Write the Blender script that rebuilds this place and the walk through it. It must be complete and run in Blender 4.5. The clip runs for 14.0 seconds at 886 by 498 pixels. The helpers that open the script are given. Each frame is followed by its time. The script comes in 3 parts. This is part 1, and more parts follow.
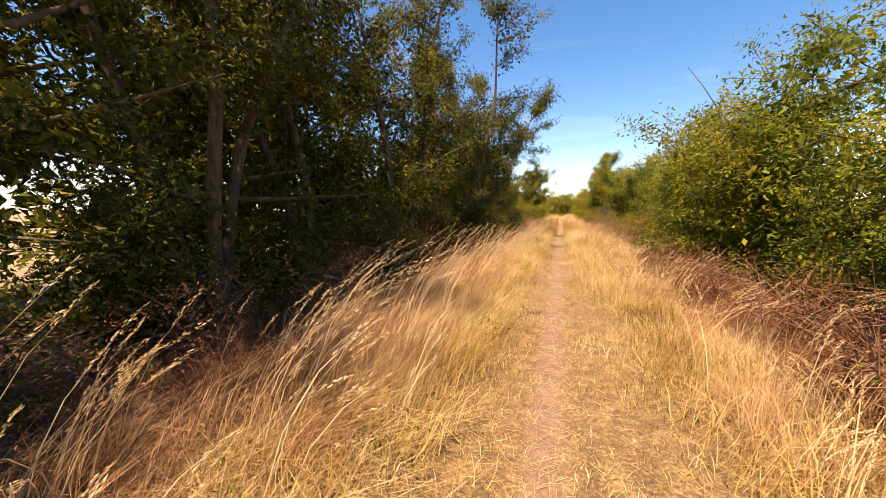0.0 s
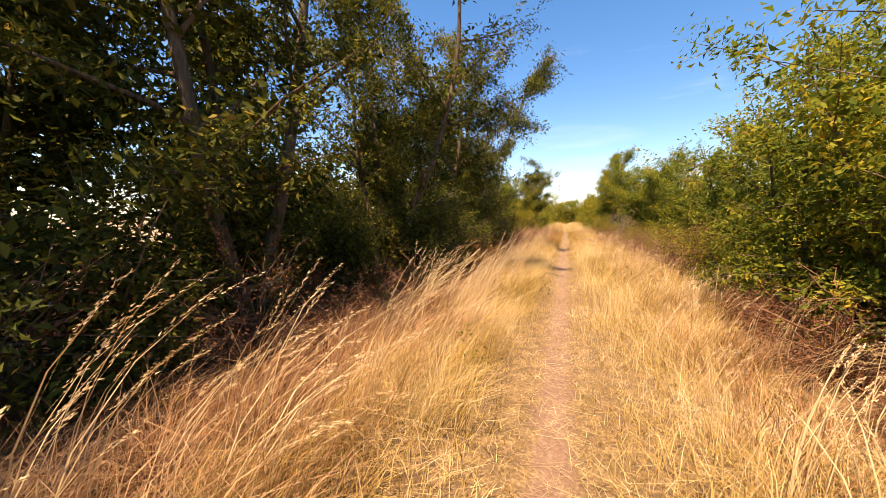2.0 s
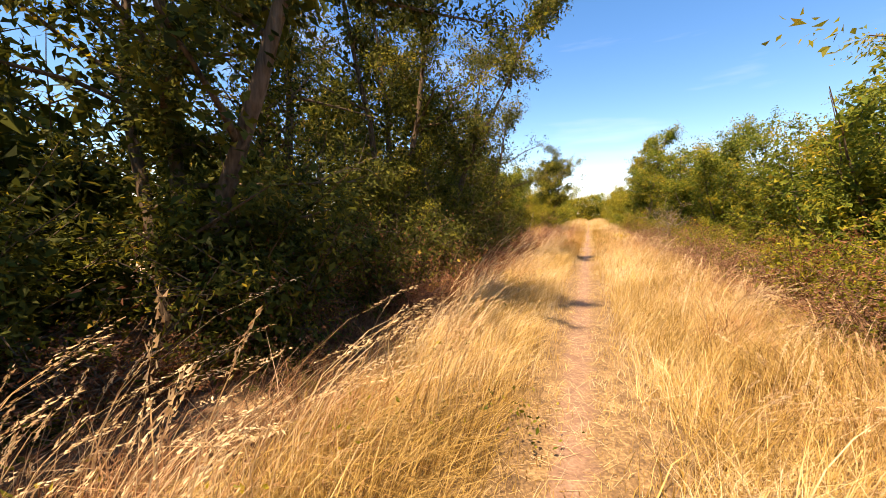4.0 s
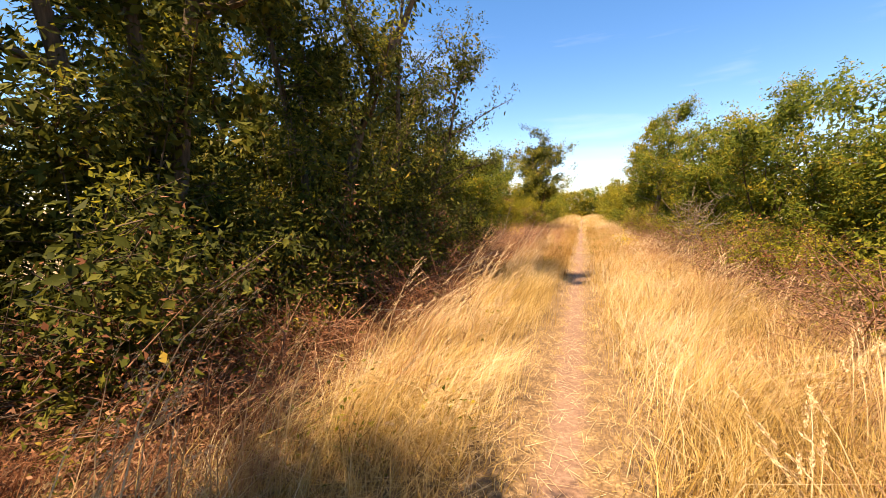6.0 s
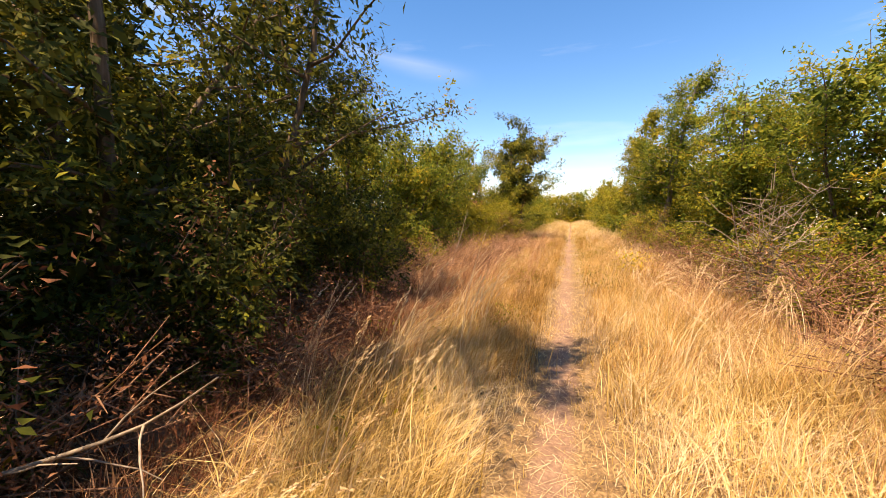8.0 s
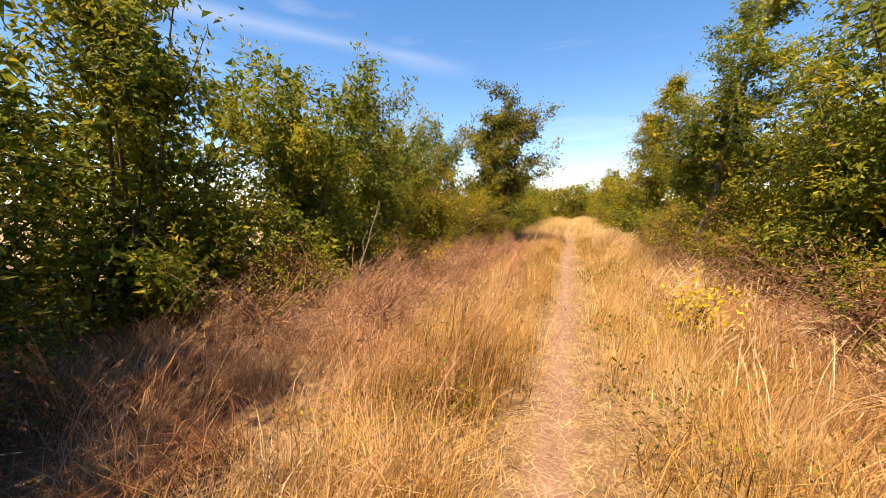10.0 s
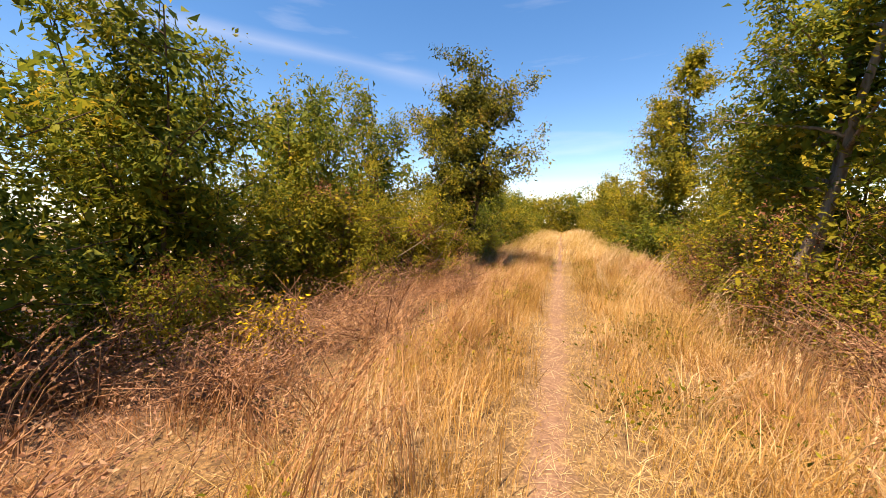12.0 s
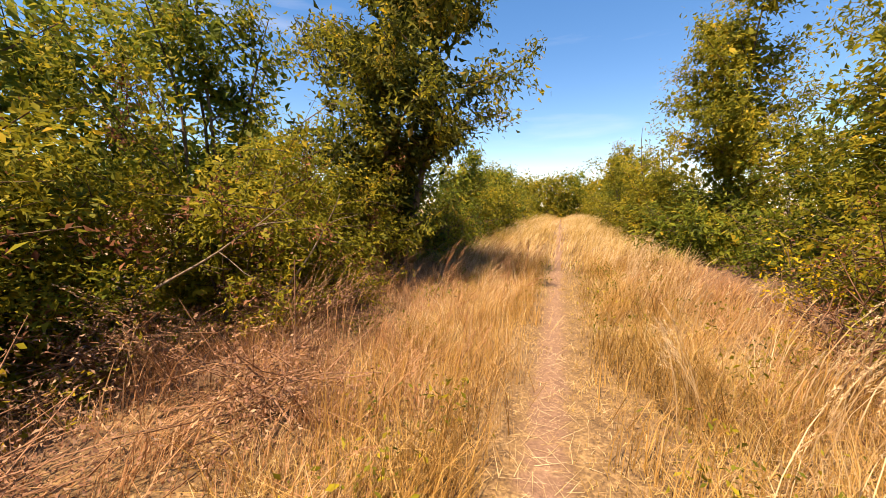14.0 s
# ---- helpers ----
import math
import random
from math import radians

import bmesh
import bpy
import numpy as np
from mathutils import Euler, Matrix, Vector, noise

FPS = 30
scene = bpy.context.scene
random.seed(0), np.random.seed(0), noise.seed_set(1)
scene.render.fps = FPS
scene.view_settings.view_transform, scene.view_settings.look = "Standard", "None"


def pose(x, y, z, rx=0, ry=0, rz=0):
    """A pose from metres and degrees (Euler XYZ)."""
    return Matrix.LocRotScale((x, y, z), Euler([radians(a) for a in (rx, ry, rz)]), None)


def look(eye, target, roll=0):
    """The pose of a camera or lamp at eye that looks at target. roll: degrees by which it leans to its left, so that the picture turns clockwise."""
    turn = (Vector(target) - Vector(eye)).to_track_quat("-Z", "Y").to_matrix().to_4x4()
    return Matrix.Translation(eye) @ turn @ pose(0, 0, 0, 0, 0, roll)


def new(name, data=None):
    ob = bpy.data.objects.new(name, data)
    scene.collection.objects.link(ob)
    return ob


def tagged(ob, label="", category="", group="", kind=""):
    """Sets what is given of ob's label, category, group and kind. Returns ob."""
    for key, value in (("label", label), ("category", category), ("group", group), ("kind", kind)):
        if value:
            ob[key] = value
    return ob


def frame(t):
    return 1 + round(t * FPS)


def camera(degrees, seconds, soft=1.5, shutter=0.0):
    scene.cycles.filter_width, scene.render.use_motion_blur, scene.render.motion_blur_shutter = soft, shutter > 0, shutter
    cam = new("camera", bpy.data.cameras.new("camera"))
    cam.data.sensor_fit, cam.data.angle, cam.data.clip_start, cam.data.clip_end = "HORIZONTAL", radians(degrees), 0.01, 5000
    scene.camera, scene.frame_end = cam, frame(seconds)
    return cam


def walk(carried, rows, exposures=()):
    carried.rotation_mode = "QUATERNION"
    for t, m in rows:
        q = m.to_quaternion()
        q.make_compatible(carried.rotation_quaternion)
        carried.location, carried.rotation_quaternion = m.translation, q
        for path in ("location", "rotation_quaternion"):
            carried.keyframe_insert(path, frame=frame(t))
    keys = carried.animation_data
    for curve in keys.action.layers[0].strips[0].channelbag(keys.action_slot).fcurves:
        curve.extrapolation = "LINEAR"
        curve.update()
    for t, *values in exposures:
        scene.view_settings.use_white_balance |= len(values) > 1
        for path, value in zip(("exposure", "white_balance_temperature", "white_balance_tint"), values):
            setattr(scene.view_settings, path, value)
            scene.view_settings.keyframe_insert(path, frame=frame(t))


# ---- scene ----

# ---- camera and walk ----
cam = camera(101.6, 14.0, soft=0.8)
EYE, PACE = 1.5, 2.5
PATH = [
    (0.0, -5.9, 18.0), (0.5, -5.5, 18.4), (1.0, -5.1, 18.5), (1.5, -4.6, 18.7), (2.0, -4.7, 18.7),
    (4.5, -5.4, 22.3), (5.0, -5.6, 21.7), (5.5, -5.9, 21.7), (6.0, -6.0, 21.0), (6.5, -5.5, 20.1),
    (7.0, -5.0, 19.8), (7.5, -4.8, 19.6), (8.0, -5.1, 19.4), (10.5, -5.8, 19.3), (11.0, -5.3, 19.1),
    (11.5, -4.3, 18.6), (12.0, -3.8, 18.1), (12.5, -3.9, 18.0), (13.0, -4.0, 17.8), (13.5, -5.0, 17.7),
    (14.0, -6.3, 18.0),
]
walk(cam, [(t, pose(0, PACE * t, EYE, 90 + p, 0, w)) for t, p, w in PATH], exposures=[(t, e, 8500, 21) for t, e in ((0.0, 1.45), (2.2, 1.55), (5.0, 1.68), (8.0, 1.6), (10.5, 1.5), (14.0, 1.42))])

# ---- world and sun ----
SUN_AZ, SUN_EL = radians(192), radians(65)   # clockwise from the way ahead
world = bpy.data.worlds.new("sky")
scene.world = world
world.use_nodes = True
wn, wl = world.node_tree.nodes, world.node_tree.links
wn.clear()
sky = wn.new("ShaderNodeTexSky")
sky.sky_type, sky.sun_disc = "NISHITA", False
sky.sun_elevation, sky.sun_rotation = SUN_EL, SUN_AZ
sky.air_density, sky.dust_density, sky.ozone_density = 1.0, 0.2, 3.0
bg = wn.new("ShaderNodeBackground")
bg.inputs["Strength"].default_value = 0.1
wout = wn.new("ShaderNodeOutputWorld")
# thin streaks of high cloud, thicker towards the horizon
wco, wmap, cirrus = (wn.new("ShaderNode" + k) for k in ("TexCoord", "Mapping", "TexNoise"))
wmap.inputs["Rotation"].default_value = (0, radians(12), radians(20))
wmap.inputs["Scale"].default_value = (1.2, 2.0, 9.0)
cirrus.inputs["Scale"].default_value, cirrus.inputs["Detail"].default_value = 1.6, 7
wl.new(wco.outputs["Generated"], wmap.inputs[0])
wl.new(wmap.outputs[0], cirrus.inputs["Vector"])
wramp = wn.new("ShaderNodeMapRange")
wramp.inputs[1].default_value, wramp.inputs[2].default_value, wramp.inputs[4].default_value = 0.6, 0.9, 0.35
wl.new(cirrus.outputs["Fac"], wramp.inputs[0])
wsep, whor, wsum = wn.new("ShaderNodeSeparateXYZ"), wn.new("ShaderNodeMapRange"), wn.new("ShaderNodeMath")
wl.new(wco.outputs["Generated"], wsep.inputs[0])
wl.new(wsep.outputs[2], whor.inputs[0])
whor.interpolation_type = "SMOOTHSTEP"
whor.inputs[1].default_value, whor.inputs[2].default_value = 0.15, 0.03
whor.inputs[3].default_value, whor.inputs[4].default_value = 0.0, 0.24
wsum.operation, wsum.use_clamp = "ADD", True
wl.new(wramp.outputs[0], wsum.inputs[0])
wl.new(whor.outputs[0], wsum.inputs[1])
# one long thin streak of cloud across the sky ahead, frayed along its edges
wdot, wfray, wedge, wends, wstreak, wall = (wn.new("ShaderNode" + k) for k in ("VectorMath", "Math", "MapRange", "MapRange", "Math", "Math"))
wdot.operation, wdot.inputs[1].default_value = "DOT_PRODUCT", (0.299, -0.273, 0.914)
wl.new(wco.outputs["Generated"], wdot.inputs[0])
wabs = wn.new("ShaderNodeMath")
wabs.operation = "ABSOLUTE"
wl.new(wdot.outputs["Value"], wabs.inputs[0])
wfray.operation, wfray.inputs[1].default_value = "MULTIPLY_ADD", 0.05
wl.new(cirrus.outputs["Fac"], wfray.inputs[0])
wl.new(wabs.outputs[0], wfray.inputs[2])
wedge.interpolation_type = wends.interpolation_type = "SMOOTHSTEP"
wedge.inputs[1].default_value, wedge.inputs[2].default_value, wedge.inputs[3].default_value, wedge.inputs[4].default_value = 0.005, 0.055, 0.24, 0.0
wl.new(wfray.outputs[0], wedge.inputs[0])
wends.inputs[1].default_value, wends.inputs[2].default_value = -0.2, -0.4
wl.new(wsep.outputs[0], wends.inputs[0])
wstreak.operation = "MULTIPLY"
wl.new(wedge.outputs[0], wstreak.inputs[0])
wl.new(wends.outputs[0], wstreak.inputs[1])
wall.operation, wall.use_clamp = "ADD", True
wl.new(wsum.outputs[0], wall.inputs[0])
wl.new(wstreak.outputs[0], wall.inputs[1])
wmix = wn.new("ShaderNodeMix")
wmix.data_type = "RGBA"
wmix.inputs[7].default_value = (4.6, 5.2, 6.0, 1)
wl.new(wall.outputs[0], wmix.inputs[0])
deep = wn.new("ShaderNodeHueSaturation")
deep.inputs["Saturation"].default_value = 1.32
deep.inputs["Hue"].default_value = 0.502
wl.new(sky.outputs[0], deep.inputs["Color"])
wl.new(deep.outputs[0], wmix.inputs[6])
wl.new(wmix.outputs[2], bg.inputs[0])
wl.new(bg.outputs[0], wout.inputs[0])
sun = new("sun", bpy.data.lights.new("sun", "SUN"))
sun.data.energy, sun.data.angle, sun.data.color = 4.2, radians(0.5), (1.0, 0.89, 0.72)
sun_way = Vector((math.sin(SUN_AZ) * math.cos(SUN_EL), math.cos(SUN_AZ) * math.cos(SUN_EL), math.sin(SUN_EL)))
sun.matrix_world = look(sun_way * 60, (0, 0, 0))


# ---- materials ----
def material(name):
    m = bpy.data.materials.new(name)
    m.use_nodes = True
    m.node_tree.nodes.clear()
    return m, m.node_tree.nodes, m.node_tree.links


def ramp(nodes, stops):
    r = nodes.new("ShaderNodeValToRGB")
    while len(r.color_ramp.elements) < len(stops):
        r.color_ramp.elements.new(0.5)
    for e, (p, c) in zip(r.color_ramp.elements, stops):
        e.position, e.color = p, (*c, 1)
    return r


def blade_material(name, stops, through_share=0.35, rough=0.6, patch=1.2):
    """Leaves and grass: each piece its own tint, patches of tint over the plant, light coming through."""
    m, n, l = material(name)
    geo, tex = n.new("ShaderNodeNewGeometry"), n.new("ShaderNodeTexNoise")
    tex.inputs["Scale"].default_value = patch
    tex.inputs["Detail"].default_value = 3
    co = n.new("ShaderNodeTexCoord")
    l.new(co.outputs["Object"], tex.inputs["Vector"])
    mix = n.new("ShaderNodeMath")
    mix.operation = "MULTIPLY_ADD"
    mix.inputs[1].default_value = 0.7
    half = n.new("ShaderNodeMath")
    half.operation = "MULTIPLY_ADD"
    half.inputs[1].default_value, half.inputs[2].default_value = 1.6, -0.65
    l.new(tex.outputs["Fac"], half.inputs[0])
    l.new(geo.outputs["Random Per Island"], mix.inputs[0])
    l.new(half.outputs[0], mix.inputs[2])
    r = ramp(n, stops)
    l.new(mix.outputs[0], r.inputs[0])
    b, t, add, out = (n.new("ShaderNode" + k) for k in ("BsdfPrincipled", "BsdfTranslucent", "MixShader", "OutputMaterial"))
    b.inputs["Roughness"].default_value = rough
    b.inputs["Specular IOR Level"].default_value = 0.1
    l.new(r.outputs[0], b.inputs["Base Color"])
    l.new(r.outputs[0], t.inputs["Color"])
    add.inputs[0].default_value = through_share
    l.new(b.outputs[0], add.inputs[1])
    l.new(t.outputs[0], add.inputs[2])
    l.new(add.outputs[0], out.inputs[0])
    return m


def bark_material(name, dark, light):
    m, n, l = material(name)
    co, mp, tex, fine = (n.new("ShaderNode" + k) for k in ("TexCoord", "Mapping", "TexNoise", "TexNoise"))
    mp.inputs["Scale"].default_value = (18, 18, 3)
    l.new(co.outputs["Object"], mp.inputs[0])
    l.new(mp.outputs[0], tex.inputs["Vector"])
    tex.inputs["Scale"].default_value, tex.inputs["Detail"].default_value = 1.5, 6
    fine.inputs["Scale"].default_value = 2.0
    l.new(co.outputs["Object"], fine.inputs["Vector"])
    mixv = n.new("ShaderNodeMath")
    mixv.operation = "MULTIPLY_ADD"
    mixv.inputs[1].default_value = 0.5
    l.new(fine.outputs["Fac"], mixv.inputs[0])
    l.new(tex.outputs["Fac"], mixv.inputs[2])
    r = ramp(n, [(0.5, dark), (0.95, light)])
    l.new(mixv.outputs[0], r.inputs[0])
    b, bump, out = (n.new("ShaderNode" + k) for k in ("BsdfPrincipled", "Bump", "OutputMaterial"))
    b.inputs["Roughness"].default_value = 0.95
    b.inputs["Specular IOR Level"].default_value = 0.15
    bump.inputs["Strength"].default_value, bump.inputs["Distance"].default_value = 0.7, 0.02
    l.new(tex.outputs["Fac"], bump.inputs["Height"])
    l.new(bump.outputs[0], b.inputs["Normal"])
    l.new(r.outputs[0], b.inputs["Base Color"])
    l.new(b.outputs[0], out.inputs[0])
    return m


GREEN = blade_material("leaf_green", [(0.1, (0.062, 0.088, 0.014)), (0.45, (0.14, 0.18, 0.023)), (0.8, (0.25, 0.26, 0.03)), (1.0, (0.44, 0.32, 0.036))], 0.46, 0.55)
# shade of the left treeline and undergrowth put into a darker leaf colour
DARK_SHADED = blade_material("leaf_dark_shaded", [(0.1, (0.034, 0.042, 0.009)), (0.5, (0.08, 0.09, 0.014)), (0.85, (0.155, 0.145, 0.022)), (1.0, (0.3, 0.2, 0.035))], 0.36, 0.6)
OLIVE = blade_material("leaf_olive", [(0.1, (0.13, 0.138, 0.016)), (0.5, (0.24, 0.23, 0.023)), (0.8, (0.36, 0.3, 0.03)), (1.0, (0.54, 0.35, 0.033))], 0.46, 0.55)
YELLOW = blade_material("leaf_yellow", [(0.2, (0.3, 0.26, 0.02)), (0.5, (0.65, 0.45, 0.02)), (0.9, (0.75, 0.5, 0.03))], 0.35, 0.5)
RUST = blade_material("leaf_rust", [(0.2, (0.1, 0.036, 0.018)), (0.6, (0.24, 0.1, 0.05)), (0.95, (0.37, 0.195, 0.105))], 0.3, 0.8)
BRIAR = blade_material("dry_briar", [(0.2, (0.2, 0.1, 0.06)), (0.6, (0.36, 0.2, 0.13)), (0.95, (0.48, 0.32, 0.2))], 0.3, 0.8)
STRAW = blade_material("dry_grass", [(0.03, (0.16, 0.095, 0.03)), (0.2, (0.36, 0.23, 0.065)), (0.42, (0.54, 0.37, 0.13)), (0.68, (0.66, 0.49, 0.24)), (0.95, (0.77, 0.62, 0.41))], 0.35, 0.5, 0.7)
AMBER = blade_material("amber_grass", [(0.05, (0.14, 0.075, 0.022)), (0.3, (0.35, 0.2, 0.055)), (0.55, (0.52, 0.31, 0.1)), (0.8, (0.63, 0.41, 0.18)), (0.95, (0.71, 0.52, 0.3))], 0.35, 0.5, 0.7)
PALE = blade_material("pale_stalk", [(0.1, (0.46, 0.3, 0.14)), (0.9, (0.72, 0.56, 0.35))], 0.3, 0.5)
PINK = blade_material("pinkish_grass", [(0.1, (0.22, 0.105, 0.045)), (0.5, (0.46, 0.25, 0.125)), (0.95, (0.62, 0.42, 0.25))], 0.3, 0.6)
BARK = bark_material("bark", (0.05, 0.033, 0.02), (0.17, 0.12, 0.08))
BRIAR_STEM = bark_material("briar_stem", (0.13, 0.065, 0.035), (0.32, 0.18, 0.11))
PALE_BARK = bark_material("pale_bark", (0.13, 0.09, 0.06), (0.33, 0.27, 0.2))


STRIP = -0.05   # where the bare strip runs


def ground_material():
    m, n, l = material("earth_and_straw")
    co, sep = n.new("ShaderNodeTexCoord"), n.new("ShaderNodeSeparateXYZ")
    l.new(co.outputs["Object"], sep.inputs[0])

    def tex(scale, detail=5, stretch=None):
        t = n.new("ShaderNodeTexNoise")
        t.inputs["Scale"].default_value, t.inputs["Detail"].default_value = scale, detail
        l.new(co.outputs["Object"], t.inputs["Vector"])
        return t.outputs["Fac"]

    def mathn(op, a, b=None):
        q = n.new("ShaderNodeMath")
        q.operation = op
        for i, v in enumerate((a, b)):
            if isinstance(v, (int, float)):
                q.inputs[i].default_value = v
            elif v is not None:
                l.new(v, q.inputs[i])
        return q.outputs[0]

    def blend(f, a, b):
        q = n.new("ShaderNodeMix")
        q.data_type = "RGBA"
        l.new(f, q.inputs[0])
        l.new(a, q.inputs[6])
        l.new(b, q.inputs[7])
        return q.outputs[2]

    def band(v, lo, hi):
        q = n.new("ShaderNodeMapRange")
        q.interpolation_type = "SMOOTHSTEP"
        l.new(v, q.inputs[0])
        q.inputs[1].default_value, q.inputs[2].default_value = lo, hi
        return q.outputs[0]

    fine, mid, big = tex(45), tex(7), tex(1.3)
    dirt, straw, litter, field = (ramp(n, st) for st in (
        [(0.3, (0.11, 0.058, 0.034)), (0.52, (0.215, 0.125, 0.078)), (0.75, (0.33, 0.225, 0.15))],
        [(0.32, (0.06, 0.034, 0.016)), (0.5, (0.16, 0.095, 0.04)), (0.66, (0.34, 0.22, 0.1))],
        [(0.3, (0.06, 0.032, 0.02)), (0.55, (0.13, 0.07, 0.04)), (0.75, (0.24, 0.14, 0.08))],
        [(0.3, (0.240, 0.160, 0.080)), (0.6, (0.336, 0.240, 0.128)), (0.8, (0.400, 0.304, 0.176))]))
    grain = mathn("ADD", mathn("MULTIPLY", fine, 0.6), mathn("MULTIPLY", mid, 0.4))
    for r in (dirt, straw, litter):
        l.new(grain, r.inputs[0])
    l.new(big, field.inputs[0])
    across = mathn("ABSOLUTE", mathn("SUBTRACT", sep.outputs[0], STRIP))
    wob = mathn("MULTIPLY", mathn("SUBTRACT", mid, 0.5), 0.35)
    side = mathn("ADD", across, wob)
    c = blend(band(side, 0.05, 0.19), dirt.outputs[0], straw.outputs[0])
    c = blend(band(mathn("ADD", across, mathn("MULTIPLY", mathn("SUBTRACT", big, 0.5), 2)), 2.2, 3.2), c, litter.outputs[0])
    c = blend(band(across, 9, 12), c, field.outputs[0])
    b, bump, out = (n.new("ShaderNode" + k) for k in ("BsdfPrincipled", "Bump", "OutputMaterial"))
    b.inputs["Roughness"].default_value = 0.95
    bump.inputs["Strength"].default_value, bump.inputs["Distance"].default_value = 0.8, 0.03
    l.new(grain, bump.inputs["Height"])
    l.new(bump.outputs[0], b.inputs["Normal"])
    l.new(c, b.inputs["Base Color"])
    l.new(b.outputs[0], out.inputs[0])
    return m


EARTH = ground_material()


# ---- helpers for meshes ----
def lay(x, y):
    """Height of the ground."""
    x, y = np.asarray(x, float), np.asarray(y, float)
    near = np.exp(-(x / 9) ** 2)
    bumps = 0.035 * np.sin(1.7 * x + 0.6 * y) * np.sin(0.9 * y - 1.1 * x) + 0.02 * np.sin(3.1 * y + 2 * x)
    rut = -0.035 * np.exp(-((x - STRIP) / 0.2) ** 2) * np.clip((55 - y) / 15, 0, 1)
    t = np.clip((y - 40) / 28, 0, 1)
    rise = 0.65 * t * t * (3 - 2 * t)
    return rise + near * (bumps * np.clip(np.abs(x) * 1.2, 0.15, 1) + rut)


def mesh_of(name, verts, loops, sizes, mat):
    """A mesh from arrays: corners, face corners one after another, and how many each face has."""
    me = bpy.data.meshes.new(name)
    sizes = np.asarray(sizes, np.int32)
    loops = np.asarray(loops, np.int32).ravel()
    me.vertices.add(len(verts))
    me.vertices.foreach_set("co", np.asarray(verts, np.float32).ravel())
    me.loops.add(len(loops))
    me.loops.foreach_set("vertex_index", loops)
    me.polygons.add(len(sizes))
    me.polygons.foreach_set("loop_start", np.concatenate(([0], np.cumsum(sizes)[:-1])).astype(np.int32))
    me.materials.append(mat)
    me.update(calc_edges=True)
    return me


def unit(v):
    return v / np.maximum(np.linalg.norm(v, axis=-1, keepdims=True), 1e-9)


class Tubes:
    """Tapered round limbs gathered into one mesh."""
    def __init__(self):
        self.v, self.f, self.s, self.n = [], [], [], 0

    def add(self, pts, r0, r1, sides):
        pts = np.asarray(pts, float)
        k = len(pts)
        way = unit(np.gradient(pts, axis=0))
        ref = np.where(np.abs(way[:, 2:3]) < 0.9, [[0, 0, 1.0]], [[1.0, 0, 0]])
        a = unit(np.cross(way, ref))
        b = np.cross(way, a)
        ang = np.linspace(0, 2 * np.pi, sides, endpoint=False)
        rad = np.linspace(r0, r1, k)[:, None, None]
        ring = pts[:, None] + rad * (np.cos(ang)[None, :, None] * a[:, None] + np.sin(ang)[None, :, None] * b[:, None])
        self.v.append(ring.reshape(-1, 3))
        i = np.arange(k - 1)[:, None] * sides
        j = np.arange(sides)[None]
        j2 = (j + 1) % sides
        q = np.stack([i + j, i + j2, i + sides + j2, i + sides + j], -1).reshape(-1, 4) + self.n
        self.f.append(q.ravel())
        self.s.append(np.full(len(q), 4))
        self.n += k * sides

    def mesh(self, name, mat, smooth=True):
        me = mesh_of(name, np.concatenate(self.v), np.concatenate(self.f), np.concatenate(self.s), mat)
        if smooth:
            me.polygons.foreach_set("use_smooth", np.ones(len(me.polygons), bool))
        return me


def leaf_mesh(name, at, way, size, rng, mat, wide=0.55, fold=0.16, share=0.1):
    """Folded pointed leaves: one at each place, along its way, most with their faces up and outward to the light."""
    n = len(at)
    out = at * [1, 1, 0]
    face = unit(unit(out) * 0.55 + [0, 0, 0.75] + rng.normal(size=(n, 3)) * 0.7)
    way = unit(way)
    way = unit(way - face * (way * face).sum(1, keepdims=True) * 0.85)
    side = unit(np.cross(way, face))
    up = np.cross(side, way)
    s = size[:, None]
    k = int(n * share)   # the first are folded in two halves, the rest single flat wedges
    mid = at + way * s * 0.45 - up * s * fold * 0.5
    arm = side * s * wide * 0.5
    v1 = np.stack([at, mid + arm + up * s * fold, at + way * s, mid - arm + up * s * fold], 1)[:k]
    v2 = np.stack([at - arm * 0.3, mid + arm * 1.1, at + way * s * 1.05], 1)[k:]
    base = np.arange(k)[:, None] * 4
    f1 = np.stack([base + [[0, 2, 1]], base + [[0, 3, 2]]], 1)
    f2 = 4 * k + np.arange((n - k) * 3)
    return mesh_of(name, np.concatenate([v1.reshape(-1, 3), v2.reshape(-1, 3)]), np.concatenate([f1.ravel(), f2]), np.full(2 * k + n - k, 3), mat)


def curve_line(p, way, length, bend, steps, rng, wander=0.12):
    """A limb's line that wanders and bends towards bend."""
    pts, way = [np.array(p, float)], unit(np.array(way, float))
    for _ in range(steps):
        way = unit(way + rng.normal(size=3) * wander + np.array(bend) / steps)
        pts.append(pts[-1] + way * length / steps)
    return np.array(pts)


def put(me, name, parent=None, label=""):
    ob = new(name, me)
    ob.parent = parent
    return tagged(ob, label)


